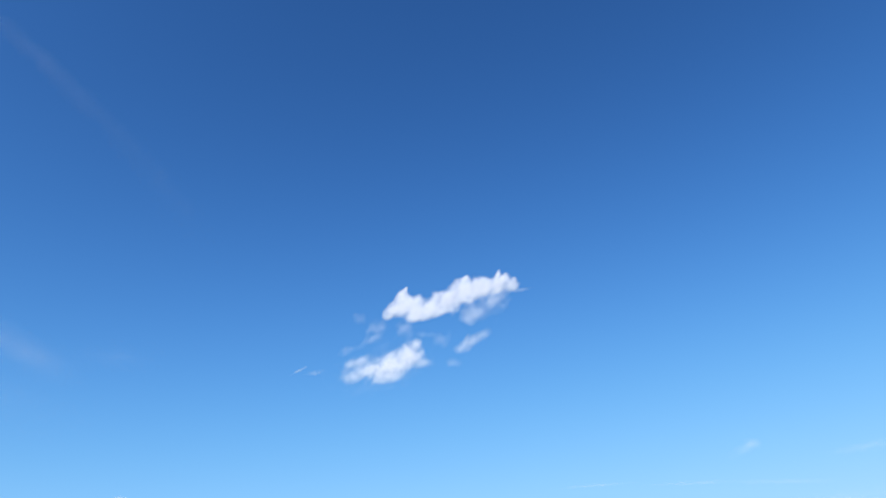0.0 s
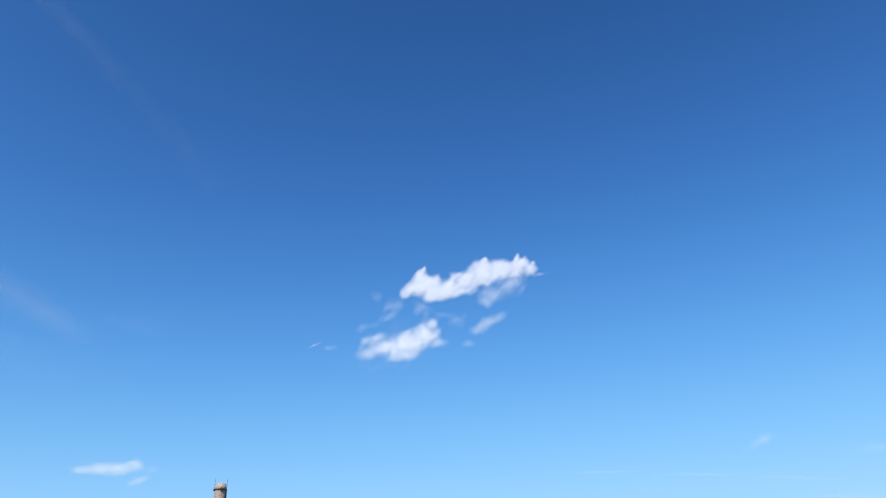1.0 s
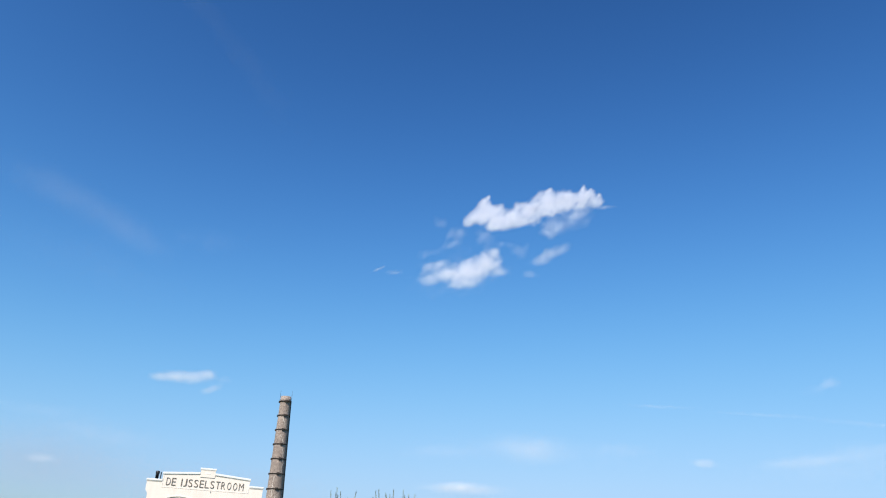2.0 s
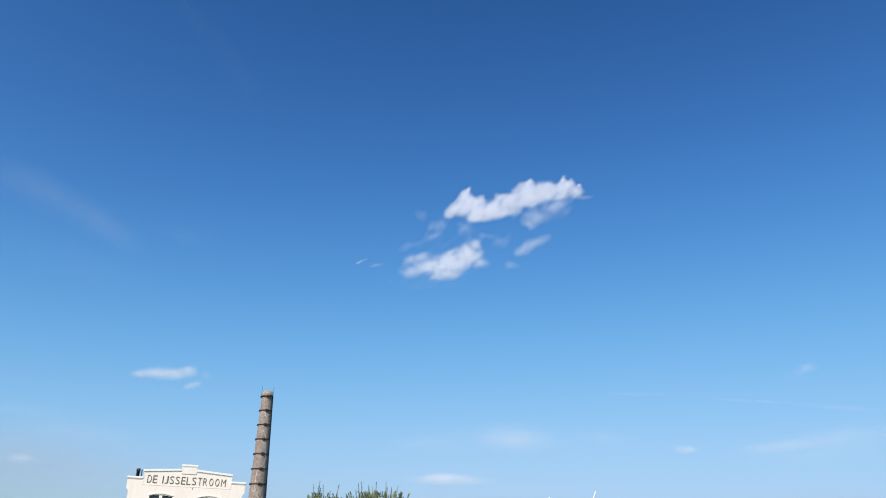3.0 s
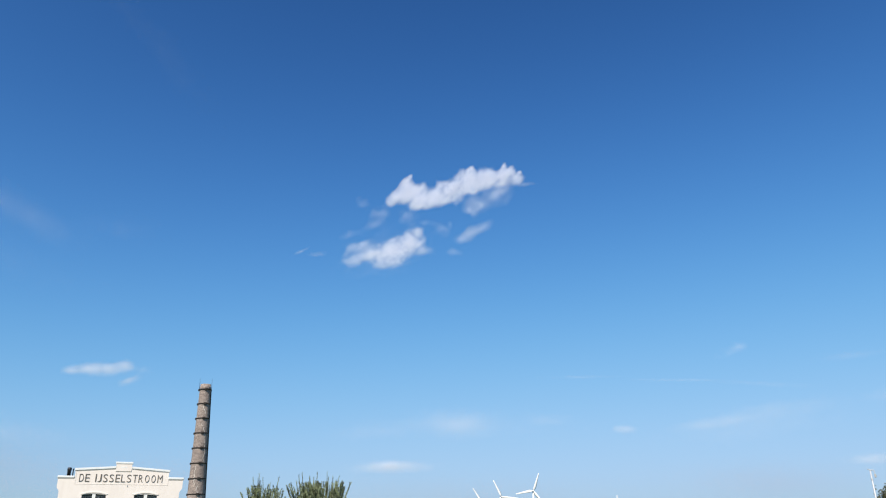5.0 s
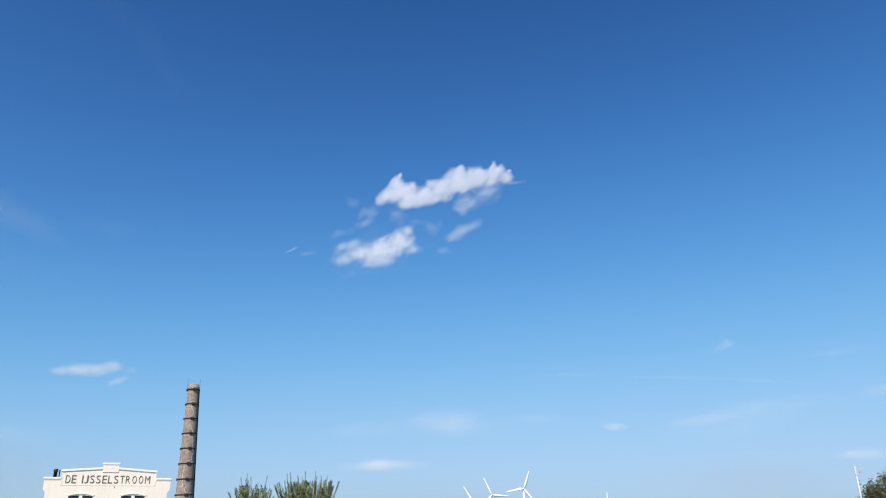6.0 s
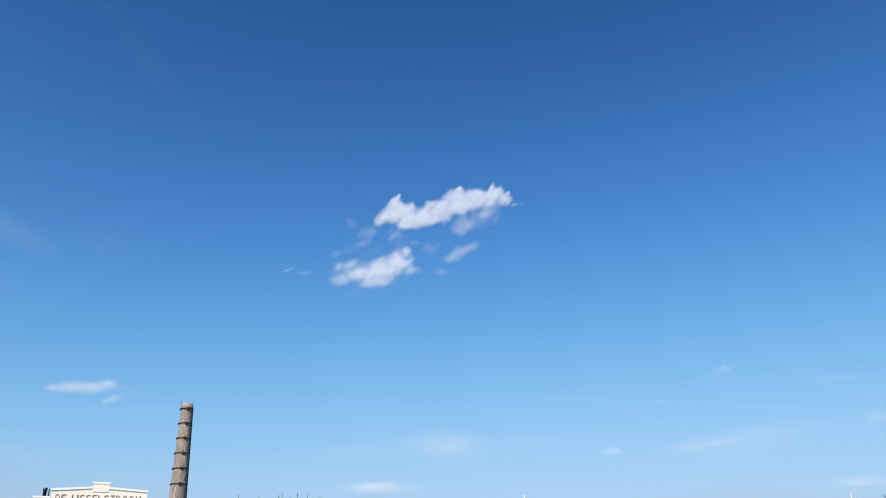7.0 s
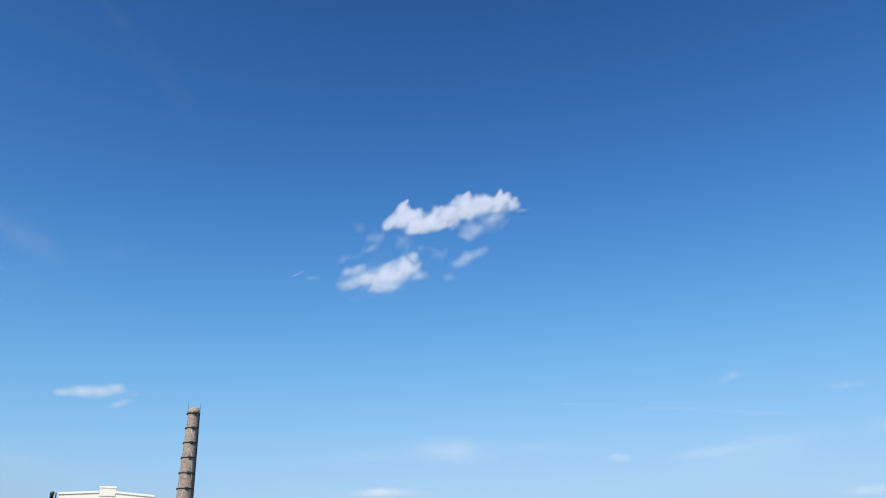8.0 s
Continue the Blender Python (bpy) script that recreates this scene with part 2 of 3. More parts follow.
def build_window(parent, cx):
    win = part("window", arch_band(cx, WIN_W / 2 + 0.02, HOOD_SPRING, HOOD_CROWN, 0.13, 0.13, -0.05, -0.002), M_RENDER, parent,
               "arched white hood over a dark-framed casement window")
    part("sill", box(cx - WIN_W / 2 - 0.1, cx + WIN_W / 2 + 0.1, -0.09, 0.2, WIN_SILL - 0.1, WIN_SILL, 0.012), M_COPING, win)
    part("mullion", box(cx - 0.14, cx + 0.14, 0.03, 0.19, WIN_SILL, WIN_CROWN - 0.02), M_WHITE, win, "broad white middle post")
    for s in (-1, 1):
        a, b = sorted((cx + s * 0.143, cx + s * (WIN_W / 2 - 0.004)))
        top = [(x, WIN_SPRING + (WIN_CROWN - WIN_SPRING) * (1 - ((x - cx) / (WIN_W / 2)) ** 2) - 0.004) for x in np.linspace(b, a, 6)]
        outer = [(a, WIN_SILL + 0.002), (b, WIN_SILL + 0.002)] + top
        midx = (a + b) / 2
        zt = WIN_SPRING - 0.09
        holes = []
        for x0, x1 in ((a + 0.075, midx - 0.022), (midx + 0.022, b - 0.075)):
            for z0, z1 in ((WIN_SILL + 0.09, WIN_SILL + 0.80), (WIN_SILL + 0.85, zt)):
                holes.append([(x0, z0), (x1, z0), (x1, z1), (x0, z1)])
        part("casement", slab(outer, holes, 0.09, 0.15), M_FRAME, win, "dark green painted casement")
        pane = part("pane", box(a + 0.06, b - 0.06, 0.117, 0.123, WIN_SILL + 0.08, zt + 0.01), M_GLASS, win)
        pane.visible_shadow = False
        # pale curtain hanging behind the glass
        bm = bmesh.new()
        cols = 24
        lo, hi = [], []
        for k in range(cols + 1):
            x = a + (b - a) * (0.12 + 0.76 * k / cols)
            y = 0.24 + 0.025 * math.sin(k * 1.7)
            lo.append(bm.verts.new((x, y, WIN_SILL + 0.05)))
            hi.append(bm.verts.new((x, y, WIN_SPRING - 0.22)))
        for k in range(cols):
            bm.faces.new((lo[k], lo[k + 1], hi[k + 1], hi[k]))
        bmesh.ops.solidify(bm, geom=bm.faces[:], thickness=0.006)
        part("curtain", bm, M_CURTAIN, win, "pale net curtain")


def letter_mesh(ch):
    """Mesh of one capital, scaled to a unit cell, 1 wide and 1 high."""
    cu = bpy.data.curves.new("letter", "FONT")
    cu.body, cu.extrude, cu.offset, cu.resolution_u = ch, 0.02, -0.013, 4
    tmp = bpy.data.objects.new("letter", cu)
    scene.collection.objects.link(tmp)
    bpy.context.view_layer.update()
    me = bpy.data.meshes.new_from_object(tmp.evaluated_get(bpy.context.evaluated_depsgraph_get()))
    bpy.data.objects.remove(tmp)
    co = np.array([v.co for v in me.vertices])
    lo, hi = co.min(0), co.max(0)
    for v in me.vertices:
        v.co = ((v.co.x - lo[0]) / (hi[0] - lo[0]) - 0.5, (v.co.y - lo[1]) / (hi[1] - lo[1]), v.co.z - lo[2])
    me.materials.append(M_LETTER)
    return me


def build_factory():
    base = heading(WALL_AZ, 0) * WALL_D
    b = empty("factory_building", pose(base.x, base.y, 0, 0, 0, -WALL_AZ),
              "cream-white rendered brickworks hall with stepped gable and dark lettering", "building")
    body = HALF - 0.22
    holes = [arch(s * WIN_X, WIN_W / 2, WIN_SILL, WIN_SPRING, WIN_CROWN) for s in (-1, 1)]
    n = 10
    corb_l = [(-body - 0.11 * (1 - math.cos(k / n * math.pi)), 5.3 + 0.45 * k / n) for k in range(n + 1)] + [(-HALF, Z_SH - 0.244)]
    corb_r = [(-x, z) for x, z in reversed(corb_l)]
    outline = ([(-body, 0.0), (-body, 5.0)] + corb_l + [(-INNER, Z_SH - 0.244), (-INNER, Z_GE - 0.184), (-BLOCK, Z_GM - 0.184), (-BLOCK, Z_BL - 0.224),
               (BLOCK, Z_BL - 0.224), (BLOCK, Z_GM - 0.184), (INNER, Z_GE - 0.184), (INNER, Z_SH - 0.244)] + corb_r + [(body, 5.0), (body, 0.0)])
    part("front_wall", slab(outline, holes, 0.0, 0.4), M_RENDER, b)
    for s in (-1, 1):
        part("side_wall", box(*sorted((s * body, s * (body - 0.35))), 0.403, DEPTH, 0, 5.6), M_RENDER, b)
    part("back_wall", box(-body + 0.353, body - 0.353, DEPTH - 0.35, DEPTH, 0, 5.6), M_RENDER, b)
    roof = slab([(-body + 0.03, 5.61), (0, 6.6), (body - 0.03, 5.61), (body - 0.03, 5.75), (0, 6.75), (-body + 0.03, 5.75)], [], 0.41, DEPTH + 0.2)
    part("roof", roof, M_ROOF, b, "low-pitched dark bitumen roof")
    part("floor_slab", box(-body + 0.36, body - 0.36, 0.41, DEPTH - 0.36, 0.02, 0.15), M_ROOF, b)
    # copings: shoulders, gable slopes, middle block, each a moulding under a cap
    for s in (-1, 1):
        x0, x1 = sorted((s * INNER, s * (HALF + 0.06)))
        part("shoulder_coping", box(x0, x1, -0.075, 0.5, Z_SH - 0.17, Z_SH, 0.03), M_COPING, b)
        part("shoulder_moulding", box(x0, x1, -0.035, 0.45, Z_SH - 0.24, Z_SH - 0.173, 0.015), M_RENDER, b)
        xs = [(s * (INNER + 0.07), Z_GE), (s * (BLOCK + 0.003), Z_GM)]
        dz = -0.18
        out = [(xs[0][0], xs[0][1] + dz), (xs[1][0], xs[1][1] + dz), xs[1], xs[0]]
        part("gable_coping", bevelled(slab(out, [], -0.075, 0.5), 0.015), M_COPING, b)
        out = [(x, z - 0.182) for x, z in xs[::-1]] + [(x, z - 0.24) for x, z in xs]
        part("gable_moulding", slab(out, [], -0.03, -0.002), M_RENDER, b)
        part("panel_pilaster", box(*sorted((s * INNER, s * (INNER - 0.10))), -0.016, -0.002, 6.02, Z_GE - 0.22, 0.004), M_RENDER, b)
    part("block_coping", box(-BLOCK - 0.07, BLOCK + 0.07, -0.09, 0.5, Z_BL - 0.16, Z_BL, 0.025), M_COPING, b)
    part("block_moulding", box(-BLOCK - 0.03, BLOCK + 0.03, -0.065, 0.45, Z_BL - 0.22, Z_BL - 0.163, 0.012), M_RENDER, b)
    part("block_face", box(-BLOCK, BLOCK, -0.05, -0.002, 7.12, Z_BL - 0.223, 0.01), M_RENDER, b)
    for k in range(4):
        part("year_plate_bar", box(-0.26 + 0.14 * k, -0.17 + 0.14 * k, -0.058, -0.051, 7.42, 7.53), M_COPING, b, "faint worn mark in the render")
    part("panel_ledge", box(-INNER, INNER, -0.018, -0.002, 5.97, 6.015, 0.005), M_RENDER, b)
    # lettering: centre of each capital along the wall
    spots = ((-3.42, "D"), (-2.93, "E"), (-2.22, "I"), (-1.90, "J"), (-1.42, "S"), (-0.90, "S"), (-0.38, "E"), (0.10, "L"),
             (0.60, "S"), (1.12, "T"), (1.62, "R"), (2.18, "O"), (2.74, "O"), (3.32, "M"))
    widths = {"I": 0.085, "J": 0.30, "M": 0.42}
    cells = {c: letter_mesh(c) for c in sorted({c for _, c in spots})}
    for x, c in spots:
        ob = new("letter", cells[c])
        ob.parent = b
        ob.matrix_basis = Matrix.Translation((x * 0.98 - 0.04, -0.002, 6.19)) @ pose(0, 0, 0, 90, 0, 0) @ Matrix.Diagonal((widths.get(c, 0.36), 0.66, 1, 1))
        tagged(ob, "dark brown raised capital " + c)
    for s in (-1, 1):
        build_window(b, s * WIN_X)
    # small wall lamp under the lettering
    lamp = part("wall_lamp", box(0.44, 0.50, -0.04, -0.002, 5.88, 5.93, 0.012), M_LAMP, b, "small dark wall lamp")
    part("shade", lathe([(0.015, 5.90), (0.035, 5.87), (0.04, 5.86)], 14), M_LAMP, lamp).location = (0.47, -0.055, 0)
    # black flue behind the shoulder and its thin stay pipe
    flue = part("flue", lathe([(0.15, 0), (0.15, 1.62), (0.18, 1.63), (0.18, 1.86), (0.15, 1.88), (0.12, 1.9)], 20), M_FLUE, b, "black steel flue pipe", True)
    flue.location = (-4.52, 0.95, 5.54)
    part("vent_pipe", lathe([(0.045, 0), (0.045, 1.55), (0.06, 1.56), (0.06, 1.62)], 12), M_FLUE, b, "thin dark vent pipe", True).location = (-4.2, 0.95, 5.72)
    return b


build_factory()

# ================= chimney stack =================
STACK_AZ, STACK_D, STACK_TOP = -17.27, 105.0, 20.95


def stack_radius(z):
    return 1.29 - (1.29 - 0.71) * z / STACK_TOP


def build_stack():
    base = heading(STACK_AZ, 0) * STACK_D
    st = empty("chimney_stack", pose(base.x, base.y, 0, 0, 0, -STACK_AZ) @ pose(0, 0, 0, 0, -1.2, 0),
               "tall tapering weathered brick factory chimney with black iron bands", "chimney")
    prof = [(stack_radius(z), z) for z in np.linspace(0, STACK_TOP - 0.62, 34)]
    prof += [(0.735, STACK_TOP - 0.60), (0.745, STACK_TOP - 0.30), (0.70, STACK_TOP - 0.28), (0.69, STACK_TOP), (0.48, STACK_TOP), (0.46, STACK_TOP - 1.5)]
    bm = lathe(prof, 56, True, True)
    for v in bm.verts:
        k = 1 + 0.008 * noise.noise(v.co * 1.3) + 0.006 * noise.noise(v.co * 5)
        v.co.x *= k
        v.co.y *= k
    part("shaft", bm, M_BRICK, st, "grey-brown weathered brickwork", True)
    z = STACK_TOP - 0.74
    while z > 0.6:
        r = stack_radius(z) + (0.045 if z > 20 else 0.0)
        h = 0.065
        band = part("band", lathe([(r - 0.02, z - h), (r + 0.065, z - h), (r + 0.075, z), (r + 0.065, z + h), (r - 0.02, z + h)], 48, False), M_IRON, st,
                    "black iron strap", True)
        for k in range(3):
            a = radians(-83 + 120 * k)
            bm = box(-0.2, 0.2, -0.12, 0.10, -0.15, 0.15, 0.06)
            bm.transform(Matrix.Translation(((r + 0.06) * math.cos(a), (r + 0.06) * math.sin(a), z)) @ pose(0, 0, 0, 0, 0, math.degrees(a) + 90))
            part("lock", bm, M_IRON, band)
        z -= 1.95
    # lightning rods
    for a in (172, 8):
        bm = bmesh.new()
        x, y = 0.80 * math.cos(radians(a)), 0.80 * math.sin(radians(a))
        tube(bm, [Vector((x, y, STACK_TOP - 0.62)), Vector((x, y, STACK_TOP + 0.3)), Vector((x, y, STACK_TOP + 0.82))], [0.022, 0.02, 0.012])
        tube(bm, [Vector((x * 0.88, y * 0.88, STACK_TOP - 0.45)), Vector((x * 1.02, y * 1.02, STACK_TOP - 0.45))], [0.02, 0.02])
        part("lightning_rod", bm, M_IRON, st)
    # down conductor, widened into a black strip that stands in for the flank's shade
    bm = bmesh.new()
    pts = []
    for zz in np.linspace(STACK_TOP - 0.6, 0.1, 24):
        r = stack_radius(zz) + 0.03
        pts.append(Vector((r * math.cos(radians(-6)), r * math.sin(radians(-6)), zz)))
    tube(bm, pts, [0.08] * len(pts), 8)
    part("flank_shade_pipe", bm, M_IRON, st, "black iron pipe, widened to stand in for the flank's shade")
    # pale mortar in old cracks that wander down the sunlit face
    rnd = random.Random(4)
    for z0, z1, a0 in ((15.6, 10.3, -97), (18.0, 16.8, -100), (10.1, 7.4, -108), (7.6, 4.5, -84)):
        bm = bmesh.new()
        zz, a, row = z0, a0, []
        while zz > z1:
            w = rnd.uniform(0.03, 0.085)
            r = stack_radius(zz) + 0.012
            row.append([bm.verts.new((r * math.cos(radians(a) + q / r), r * math.sin(radians(a) + q / r), zz)) for q in (-w / 2, w / 2)])
            zz -= rnd.uniform(0.10, 0.22)
            a += rnd.choice((-1, 1, 1, -0.4)) * rnd.uniform(2, 7)
        for p, q in zip(row, row[1:]):
            bm.faces.new((p[0], q[0], q[1], p[1]))
        bmesh.ops.recalc_face_normals(bm, faces=bm.faces)
        bmesh.ops.solidify(bm, geom=bm.faces[:], thickness=0.03)
        part("mortar_repair", bm, M_MORTAR, st, "pale jagged mortar-filled crack")


build_stack()


# ================= wind turbines =================
def build_turbine(az, dist, hub_el, radius, angle, yaw):
    base = heading(az, 0) * dist
    hub_z = EYE.z + dist * math.tan(radians(hub_el))
    t = empty("wind_turbine", pose(base.x, base.y, 0, 0, 0, -az + yaw), "tall white three-bladed wind turbine on the far horizon", "wind turbine", "wind turbines on the horizon")
    part("tower", lathe([(2.6, 0), (2.3, hub_z * 0.3), (1.7, hub_z - 1.6)], 20), M_TURBINE, t, "", True)
    part("nacelle", box(-1.7, 1.7, -2.2, 7.0, hub_z - 1.7, hub_z + 1.7, 0.6), M_TURBINE, t, "", True)
    hub = part("hub", lathe([(1.6, 0), (1.7, 1.2), (1.3, 2.4), (0.5, 3.1)], 16), M_TURBINE, t, "", True)
    hub.matrix_basis = Matrix.Translation((0, -2.2, hub_z)) @ pose(0, 0, 0, 90, 0, 0)
    for k in range(3):
        bm = bmesh.new()
        rows = []
        for q in np.linspace(0, 1, 12):
            c = 2.6 + 3.2 * min(1, q / 0.18) if q < 0.18 else 5.8 - 4.0 * (q - 0.18) / 0.82
            th = 0.8 * (1 - q) + 0.12
            tw = radians(18 * (1 - q))
            ring = []
            for u, w in ((-0.35, 0), (-0.1, 0.5), (0.3, 0.4), (0.65, 0.0), (0.3, -0.3), (-0.1, -0.4)):
                x, y = c * u, th * w
                ring.append(bm.verts.new((x * math.cos(tw) - y * math.sin(tw), x * math.sin(tw) + y * math.cos(tw), 1.0 + q * (radius - 1.0))))
            rows.append(ring)
        for a, b in zip(rows, rows[1:]):
            for j in range(6):
                bm.faces.new((a[j], a[(j + 1) % 6], b[(j + 1) % 6], b[j]))
        bm.faces.new(rows[-1])
        bm.faces.new(list(reversed(rows[0])))
        bmesh.ops.recalc_face_normals(bm, faces=bm.faces)
        blade = part("blade", bm, M_TURBINE, t, "", True)
        blade.matrix_basis = Matrix.Translation((0, -3.8, hub_z)) @ pose(0, 0, 0, 0, angle + 120 * k, 0)


build_turbine(7.30, 1620, 2.80, 38, 20, 8)
build_turbine(4.90, 1700, 2.40, 39, -26, 8)
build_turbine(3.44, 1850, 1.98, 40, -32, 8)
build_turbine(13.36, 1900, 1.25, 38, 0, 8)


# ================= trees =================
def leaves_mesh(name, mat, parent, centres, dirs, length, width, rnd, label=""):
    """Crown of single folded leaves."""
    verts, faces = [], []
    tall = 0.86 * max(c.z for c in centres)
    for c, d in zip(centres, dirs):
        ln = length * rnd.uniform(0.6, 1.25)
        side = d.cross(Vector((rnd.gauss(0, 1), rnd.gauss(0, 1), rnd.gauss(0, 1)))).normalized() * width * rnd.uniform(0.7, 1.2)
        nrm = d.cross(side).normalized() * width * 0.25
        i = len(verts)
        if c.z > tall:
            ln, side = ln * 0.75, side * 0.7
        verts += [c, c + d * ln * 0.5 + side * 0.5 + nrm, c + d * ln, c + d * ln * 0.5 - side * 0.5 + nrm]
        faces += [(i, i + 1, i + 2), (i, i + 2, i + 3)]
    me = bpy.data.meshes.new(name)
    me.from_pydata([tuple(v) for v in verts], [], faces)
    me.materials.append(mat)
    ob = new(name, me)
    ob.parent = parent
    if label:
        tagged(ob, label)
    return ob


def build_willow(az, dist, height, spread, shoots, seed, label):
    """Pollard: a short trunk, a fan of limbs and upright leafy shoots."""
    rnd = random.Random(seed)
    base = heading(az, 0) * dist
    tree = empty("willow_tree", pose(base.x, base.y, 0, 0, 0, rnd.uniform(0, 360)), label, "tree", "willows by the works")
    part("trunk", lathe([(0.42, 0), (0.33, 0.4), (0.30, 1.4), (0.40, 1.9), (0.28, 2.15)], 14), M_BARK, tree, "", True)
    centres, dirs = [], []
    wood = bmesh.new()
    limbs = []
    for k in range(16):
        a = 2 * math.pi * k / 16 + rnd.uniform(-0.2, 0.2)
        reach = spread * rnd.uniform(0.25, 0.62)
        tip = Vector((reach * math.cos(a), reach * math.sin(a), height * rnd.uniform(0.5, 0.68)))
        root = Vector((0.2 * math.cos(a), 0.2 * math.sin(a), 1.8))
        mid = root.lerp(tip, 0.5) + Vector((rnd.uniform(-0.15, 0.15), rnd.uniform(-0.15, 0.15), -0.25))
        limb = bmesh.new()
        tube(limb, [root, mid, tip], [0.085, 0.06, 0.03], 6)
        part("limb", limb, M_BARK, tree)
        limbs.append((root, mid, tip))
    for k in range(shoots):
        root, mid, tip = rnd.choice(limbs)
        q = rnd.random()
        p = mid.lerp(tip, q) if rnd.random() < 0.75 else root.lerp(mid, q)
        out = Vector((p.x, p.y, 0)) * rnd.uniform(0.1, 0.75) + Vector((rnd.gauss(0, 0.28), rnd.gauss(0, 0.28), 0))
        edge = min(1.0, Vector((p.x, p.y, 0)).length / spread)
        top = height * (0.94 - 0.20 * edge ** 2.0) * rnd.uniform(0.62, 1.0)
        whip = rnd.random() < 0.12
        if whip:
            top *= rnd.uniform(1.05, 1.2)
        if top < p.z + 0.4:
            top = p.z + 0.4
        end = Vector((p.x + out.x, p.y + out.y, top))
        pts = [p, p.lerp(end, 0.5) + Vector((out.x * 0.12, out.y * 0.12, -0.05)), end]
        tube(wood, pts, [0.018, 0.012, 0.005], 4)
        n = int((16 + 62 * (end - p).length) * (0.75 if whip else 1))
        for j in range(n):
            s = (j + rnd.random()) / n
            c = pts[0].lerp(pts[1], s * 2) if s < 0.5 else pts[1].lerp(pts[2], s * 2 - 1)
            d = (Vector((rnd.gauss(0, 0.42), rnd.gauss(0, 0.42), rnd.uniform(0.4, 1.5)))).normalized()
            centres.append(c)
            dirs.append(d)
    part("shoots", wood, M_BARK, tree, "thin upright shoots")
    leaves_mesh("crown", M_WILLOW, tree, centres, dirs, 0.17, 0.05, rnd, "narrow grey-green leaves")


def build_round_tree(az, dist, height, spread, seed, label):
    """Broadleaf with forked limbs and a crown of leaf clumps."""
    rnd = random.Random(seed)
    base = heading(az, 0) * dist
    tree = empty("broadleaf_tree", pose(base.x, base.y, 0), label, "tree")
    part("trunk", lathe([(0.30, 0), (0.22, 0.5), (0.18, 1.7), (0.12, height * 0.55)], 12), M_BARK, tree, "", True)
    twigs = bmesh.new()
    centres, dirs = [], []
    for k in range(90):
        u, a = rnd.uniform(-0.75, 1), rnd.uniform(0, 2 * math.pi)
        r = (1 - u * u) ** 0.5 * rnd.uniform(0.55, 1.0)
        tip = Vector((spread * r * math.cos(a), spread * r * math.sin(a), height * 0.62 + height * 0.38 * u * rnd.uniform(0.8, 1.0)))
        root = Vector((0, 0, rnd.uniform(1.3, height * 0.5)))
        mid = root.lerp(tip, 0.5) + Vector((rnd.uniform(-0.2, 0.2), rnd.uniform(-0.2, 0.2), 0.15))
        if k < 12:
            limb = bmesh.new()
            tube(limb, [root, mid, tip], [0.07, 0.045, 0.012], 6)
            part("limb", limb, M_BARK, tree)
        else:
            tube(twigs, [root, mid, tip], [0.03, 0.02, 0.006], 4)
        for j in range(260):
            c = tip + Vector((rnd.gauss(0, 0.24), rnd.gauss(0, 0.24), rnd.gauss(0, 0.2)))
            if rnd.random() < 0.2:
                c = mid.lerp(tip, rnd.random()) + Vector((rnd.gauss(0, 0.1), rnd.gauss(0, 0.1), rnd.gauss(0, 0.1)))
            centres.append(c)
            dirs.append(Vector((rnd.gauss(0, 1), rnd.gauss(0, 1), rnd.gauss(0, 0.7))).normalized())
    part("twigs", twigs, M_BARK, tree)
    leaves_mesh("crown", M_OAK, tree, centres, dirs, 0.16, 0.085, rnd, "dense olive-green leaves turning brown")


build_willow(-12.65, 60, 5.65, 1.7, 150, 3, "small bushy willow with upright shoots beside the chimney")
build_willow(-8.5, 60, 5.95, 3.5, 300, 8, "broad bushy willow with long shoots standing above its crown")
build_willow(-16.17, 60, 4.05, 0.8, 45, 12, "slim young willow whose tips show beside the chimney foot")
build_round_tree(32.55, 55, 4.7, 2.05, 5, "dense dark olive broadleaf tree beside a pale mast")


# ================= mast =================
def build_mast():
    base = heading(30.15, 0) * 52.0
    m = empty("mast", pose(base.x, base.y, 0, 0, 0, -29.88), "slender pale metal mast with a small lamp bracket", "mast")
    part("pole", lathe([(0.075, 0), (0.058, 2.5), (0.042, 4.9)], 14), M_GALV, m, "", True)
    part("collar", lathe([(0.05, 4.35), (0.065, 4.37), (0.065, 4.45), (0.05, 4.47)], 14), M_GALV, m)
    bm = bmesh.new()
    tube(bm, [Vector((-0.14, 0, 5.0)), Vector((0, 0, 4.93)), Vector((0.17, 0, 4.93)), Vector((0.22, 0, 4.75))], [0.028, 0.032, 0.03, 0.02])
    part("bracket", bm, M_GALV, m)
    part("lamp_head", box(0.16, 0.27, -0.05, 0.05, 4.5, 4.72, 0.02), M_LAMP, m, "small grey lamp head")


build_mast()


# ================= clouds =================
TABLE = np.random.RandomState(11).rand(64, 64, 64)


TO_SUN = np.array(heading(SUN_AZ, SUN_EL))


def value_noise(p):
    i = np.floor(p).astype(int)
    f = p - i
    f = f * f * (3 - 2 * f)
    out = 0
    for a in (0, 1):
        for b in (0, 1):
            for c in (0, 1):
                w = (f[:, 0] if a else 1 - f[:, 0]) * (f[:, 1] if b else 1 - f[:, 1]) * (f[:, 2] if c else 1 - f[:, 2])
                out = out + w * TABLE[(i[:, 0] + a) & 63, (i[:, 1] + b) & 63, (i[:, 2] + c) & 63]
    return out


def fbm(p, octaves=5):
    total, amp, norm = 0, 1.0, 0
    for k in range(octaves):
        total = total + amp * value_noise(p * 2.03 ** k + 17.3 * k)
        norm += amp
        amp *= 0.55
    return total / norm


